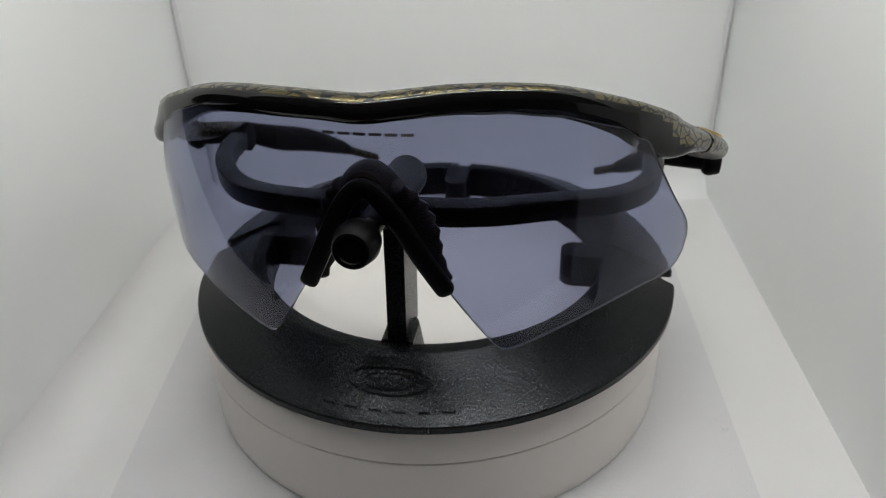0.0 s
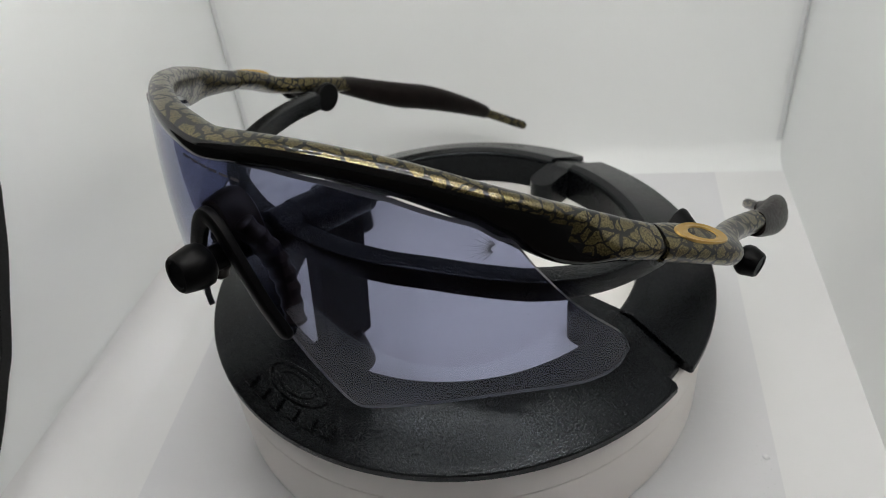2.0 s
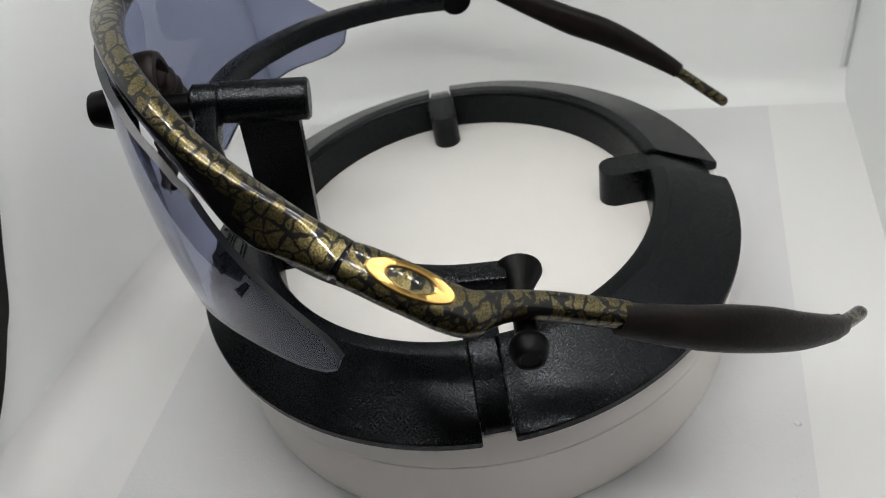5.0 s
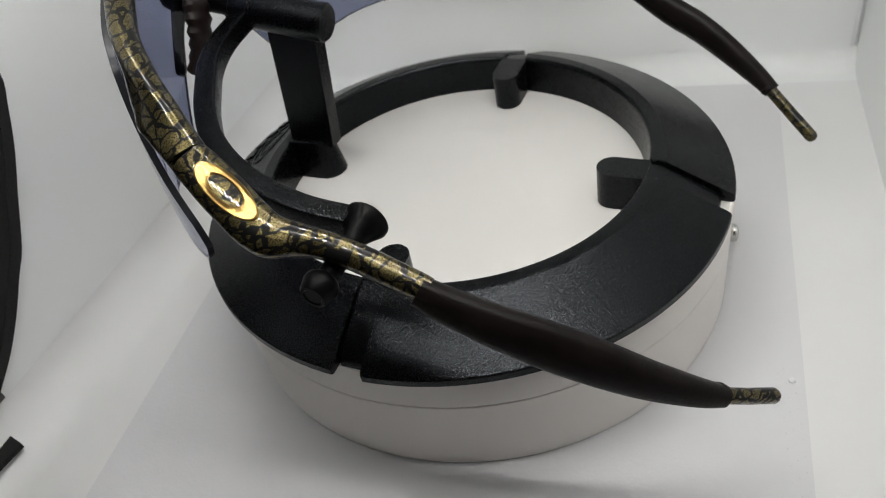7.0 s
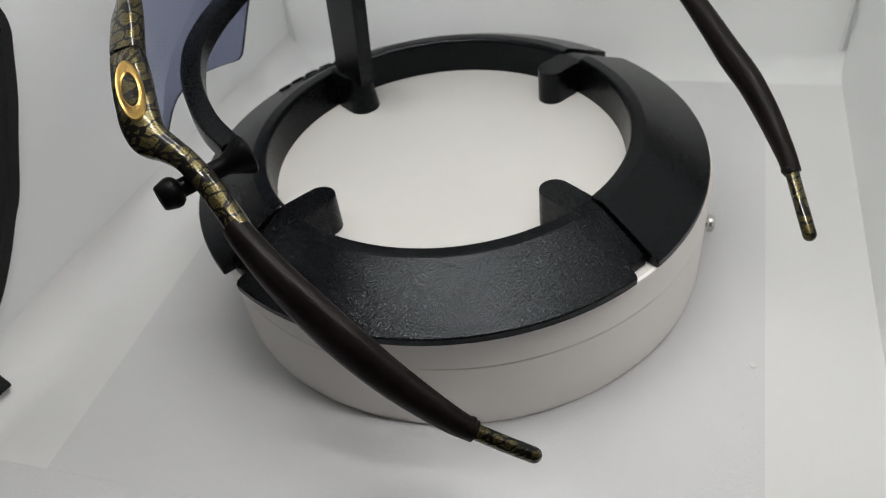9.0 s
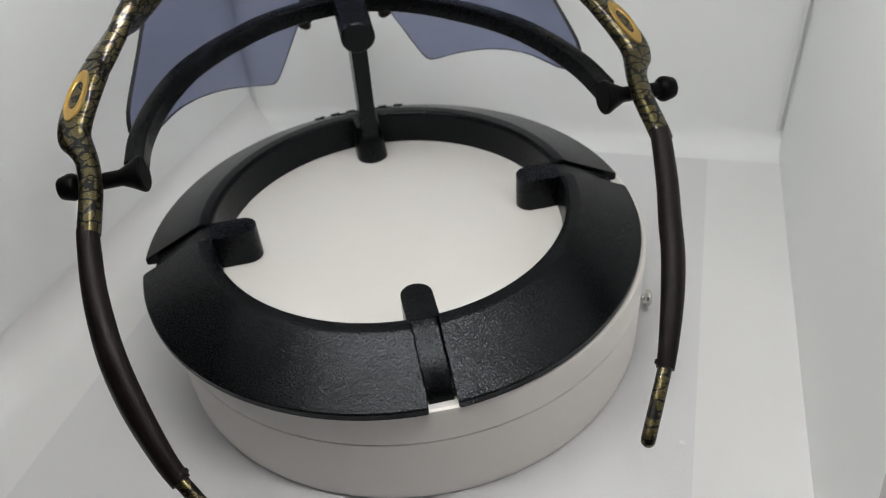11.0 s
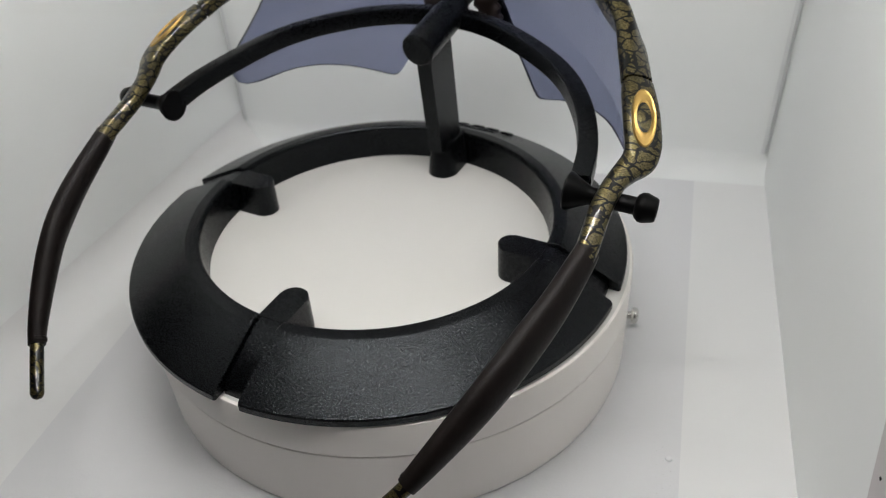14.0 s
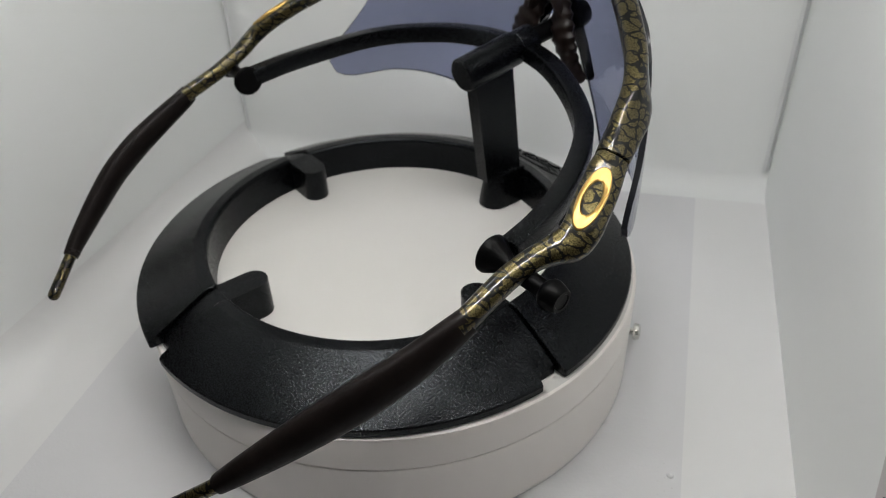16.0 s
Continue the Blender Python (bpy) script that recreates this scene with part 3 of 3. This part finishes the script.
def build_nose(parent):
    pts = [(14.6, 82.2), (11.0, 88.4), (6.5, 96.4), (3.0, 101.2), (0, 102.8)]
    path = [(-0.84 * x, lens_y(x, z) - 0.6, z) for x, z in pts] + [(x, lens_y(x, z) - 0.6, z) for x, z in pts[-2::-1]]
    nose = part("nose_bridge", sweep([(*p, 1.9, 1.2, 1.2) for p in path], 14, 3.0, 6, (1.4, 1.4), lean=(0, -1, 0.001)), RUBBER, parent, "black rubber nose bridge")
    for sx in (-1, 1):
        rows = []
        for k in range(15):
            t = k / 14
            swell = 1.0 + 0.10 * math.cos(k * math.pi)
            x = sx * (4.5 + 8.8 * t) * (1.0 if sx > 0 else 0.86)
            z = 101.0 - 19.0 * t
            w = (2.0 + 1.9 * math.sin(math.pi * min(1, t * 1.1 + 0.1))) * swell
            rows.append((x, lens_y(x, z) + 3.6 + 2.6 * math.sin(math.pi * t), z, w, 1.9 * swell, 1.9 * swell))
        part("nose_pad", sweep(rows, 14, 2.2, 2, (1.2, 1.2), lean=(0, 1, 0.001)), PAD, parent, "ribbed brown rubber nose pad")
    arch = [(-5, 0, 98.5), (-3.2, 0, 102.6), (0, 0, 104.4), (3.2, 0, 102.6), (5, 0, 98.5)]
    part("nose_arch", sweep([(x, lens_y(x, z) + 4.2, z, 3.2, 1.4, 1.4) for x, y, z in arch], 12, 2.4, 5, lean=(0, 0, 1)), PAD, parent, "brown rubber arch over the nose")
    return nose


TEMPLE_FRONT = {1: [(63.6, -17.3, 95.4), (64.6, -15.0, 94.4), (66.3, -11.0, 92.4), (67.8, -7.2, 90.3), (68.7, -3.6, 88.2), (68.7, -0.6, 86.4), (67.7, 2.6, 84.8), (66.8, 6.0, 83.3), (66.3, 10.0, 81.6), (66.1, 14.0, 79.9), (66.4, 22.0, 76.8), (66.5, 24.0, 75.9)],
                -1: [(61.6, -16.0, 93.6), (62.6, -13.6, 92.7), (64.3, -9.8, 90.6), (65.7, -6.2, 88.4), (66.5, -2.8, 86.2), (66.3, 0.0, 84.5), (65.3, 3.2, 83.2), (64.4, 6.4, 82.1), (63.8, 10.0, 80.8), (63.5, 14.0, 79.2), (63.7, 22.0, 75.8), (63.6, 24.8, 74.6)]}
TEMPLE_SIZE = [(2.4, 3.4, 3.6), (2.4, 3.7, 3.8), (2.4, 3.9, 4.1), (2.4, 3.8, 4.2), (2.4, 3.3, 4.6), (2.3, 2.8, 4.6), (2.3, 2.5, 3.2), (2.2, 2.4, 2.4), (2.2, 2.4, 2.3), (2.2, 2.4, 2.3), (2.2, 2.3, 2.3), (2.2, 2.2, 2.2)]
SLEEVE = {1: [(66.9, 22.5, 76.2), (66.8, 26, 74.2), (66.2, 34, 70.2), (64.9, 42, 66.2), (62.9, 50, 61.5), (59.8, 58, 55.6), (55.7, 66, 49.6), (53.0, 70, 46.6)],
          -1: [(63.9, 22.5, 75.4), (63.2, 26, 73.4), (61.2, 34, 68.8), (58.6, 42, 64.6), (56.0, 50, 61.0), (52.6, 58, 56.6), (48.6, 66, 51.6), (46.3, 70, 48.8)]}
SLEEVE_SIZE = [(2.3, 2.7, 2.7), (2.4, 3.1, 3.1), (2.5, 3.8, 3.8), (2.6, 4.3, 4.3), (2.6, 4.2, 4.2), (2.5, 3.6, 3.6), (2.1, 2.7, 2.7), (1.9, 2.0, 2.0)]
TIP = {1: [(53.6, 69.2, 47.2), (49.9, 73.8, 43.9), (46.4, 78.0, 41.0)], -1: [(46.8, 69.2, 49.2), (43.2, 74.2, 45.6), (38.6, 80.6, 41.0)]}


def build_temple(parent, sx):
    front = [(sx * p[0], p[1], p[2], *q) for p, q in zip(TEMPLE_FRONT[sx], TEMPLE_SIZE)]
    t = part("temple", sweep(front, 20, 2.8, 6, bank=BANK), CRACK, parent, "glossy black temple with cracked gold pattern")
    part("ear_sock", sweep([(sx * p[0], p[1], p[2], *q) for p, q in zip(SLEEVE[sx], SLEEVE_SIZE)], 16, 2.4, 5, bank=[(40, 0.1), (70, 0.3)]), SOCK, t, "dark brown rubber ear sock")
    part("tip", sweep([(sx * p[0], p[1], p[2], 1.5, 1.5, 1.5) for p in TIP[sx]], 12, 2.2, 4, (0, 1.5)), CRACK, t, "thin crackled tip")
    part("sock_collar", lathe([(0, 1.7), (0.3, 2.05), (1.0, 2.05), (1.3, 1.7)], (sx * TIP[sx][0][0], TIP[sx][0][1] - 0.6, TIP[sx][0][2] + 0.5), (sx * TIP[sx][1][0], TIP[sx][1][1], TIP[sx][1][2]), 14), SOCK, t)
    # oval gold emblem on the outer face
    def along_temple(y):
        return Vector([float(np.interp(y, [p[1] for p in TEMPLE_FRONT[sx]], [p[i] * (sx if i == 0 else 1) for p in TEMPLE_FRONT[sx]])) for i in range(3)])
    y = -9.0 if sx > 0 else -7.4
    along = (along_temple(y + 4.5) - along_temple(y - 4.5)).normalized()
    up = Vector((-sx * float(np.interp(abs(along_temple(y).x), [q[0] for q in BANK], [q[1] for q in BANK])), 0, 1))
    outv = along.cross(up).normalized()
    outv = outv if outv.z > 0 else -outv
    cross = outv.cross(along).normalized()
    mid = (along_temple(y + 4) + along_temple(y - 4) + along_temple(y)) / 3 + outv * 2.4
    bm, rings = bmesh.new(), []
    for k in range(48):
        q = 2 * math.pi * k / 48
        e1 = along * (7.2 * math.cos(q)) + cross * (2.7 * math.sin(q))
        e0 = along * (3.75 * math.cos(q)) + cross * (1.6 * math.sin(q))
        bend = lambda v: -0.004 * (v.dot(along)) ** 2
        ring = []
        for w, h in ((0, -1.2), (0, 0.12), (0.1, 0.34), (0.45, 0.16), (0.86, 0.34), (1, 0.1), (1, -1.2)):
            v = e1.lerp(e0, w)
            ring.append(bm.verts.new((mid + v + outv * (h + bend(v))) * 0.001))
        rings.append(ring)
    for p, q in zip(rings, rings[1:] + rings[:1]):
        for j in range(6):
            bm.faces.new((p[j], p[j + 1], q[j + 1], q[j]))
    part("emblem", bm, GOLD, t, "oval gold metal emblem ring")
    return t


def build_sunglasses():
    g = tagged(new("sunglasses"), "wraparound sunglasses with cracked gold and black frame, dark shield lens", "sunglasses")
    rows = [(*p, *q) for p, q in zip(BROW, BROW_SIZE)]
    rows = [(*p, *q) for p, q in zip(BROW_LEFT, BROW_SIZE[1:])][::-1] + rows
    bm = sweep(rows, 22, 2.7, 6, bank=BANK)
    # the pattern covers the top; the lower front face is plain black lacquer
    for i, f in enumerate(list(bm.faces)[:-2]):
        a = (360 * (i % 22 + 0.5) / 22 + 180) % 360 - 180
        x = abs(f.calc_center_median().x) * 1000
        if -120 < a < float(np.interp(x, [0, 30, 42, 48, 54, 58, 60, 64], [48, 46, 40, 26, 8, -20, -45, -100])):
            f.material_index = 1
    part("brow_frame", bm, [CRACK, GLOSS], g, "glossy black brow bar with cracked gold pattern")
    # dark joint between the brow and each temple
    for b, t in ((BROW[-1], TEMPLE_FRONT[1][0]), (BROW_LEFT[-1], (-TEMPLE_FRONT[-1][0][0], *TEMPLE_FRONT[-1][0][1:]))):
        a, d = Vector(b), Vector(t) - Vector(b)
        ends = [a - d * 1.5, a + d * 0.5, a + d * 2.5]
        part("hinge_joint", sweep([(*e, 1.9, 2.9, 3.0) for e in ends], 16, 2.7, 2, bank=BANK), GLOSS, g, "dark joint line between brow and temple")
    build_lens(g)
    build_nose(g)
    for sx in (1, -1):
        build_temple(g, sx)
    return g


glasses = build_sunglasses()


# ---- movement ----
def motions():
    rows = [(t, pose(0, 0, 0, 0, 0, a)) for t, a in TURN]
    walk(top_disc, rows)
    # the stand was set down a little off the axis
    off = Vector((0.0017, 0.0002, 0))
    rows = [(t, pose(0, 0, 0, 0, 0, a) @ Matrix.Translation(off)) for t, a in TURN]
    walk(stand, rows)
    walk(glasses, rows)


motions()
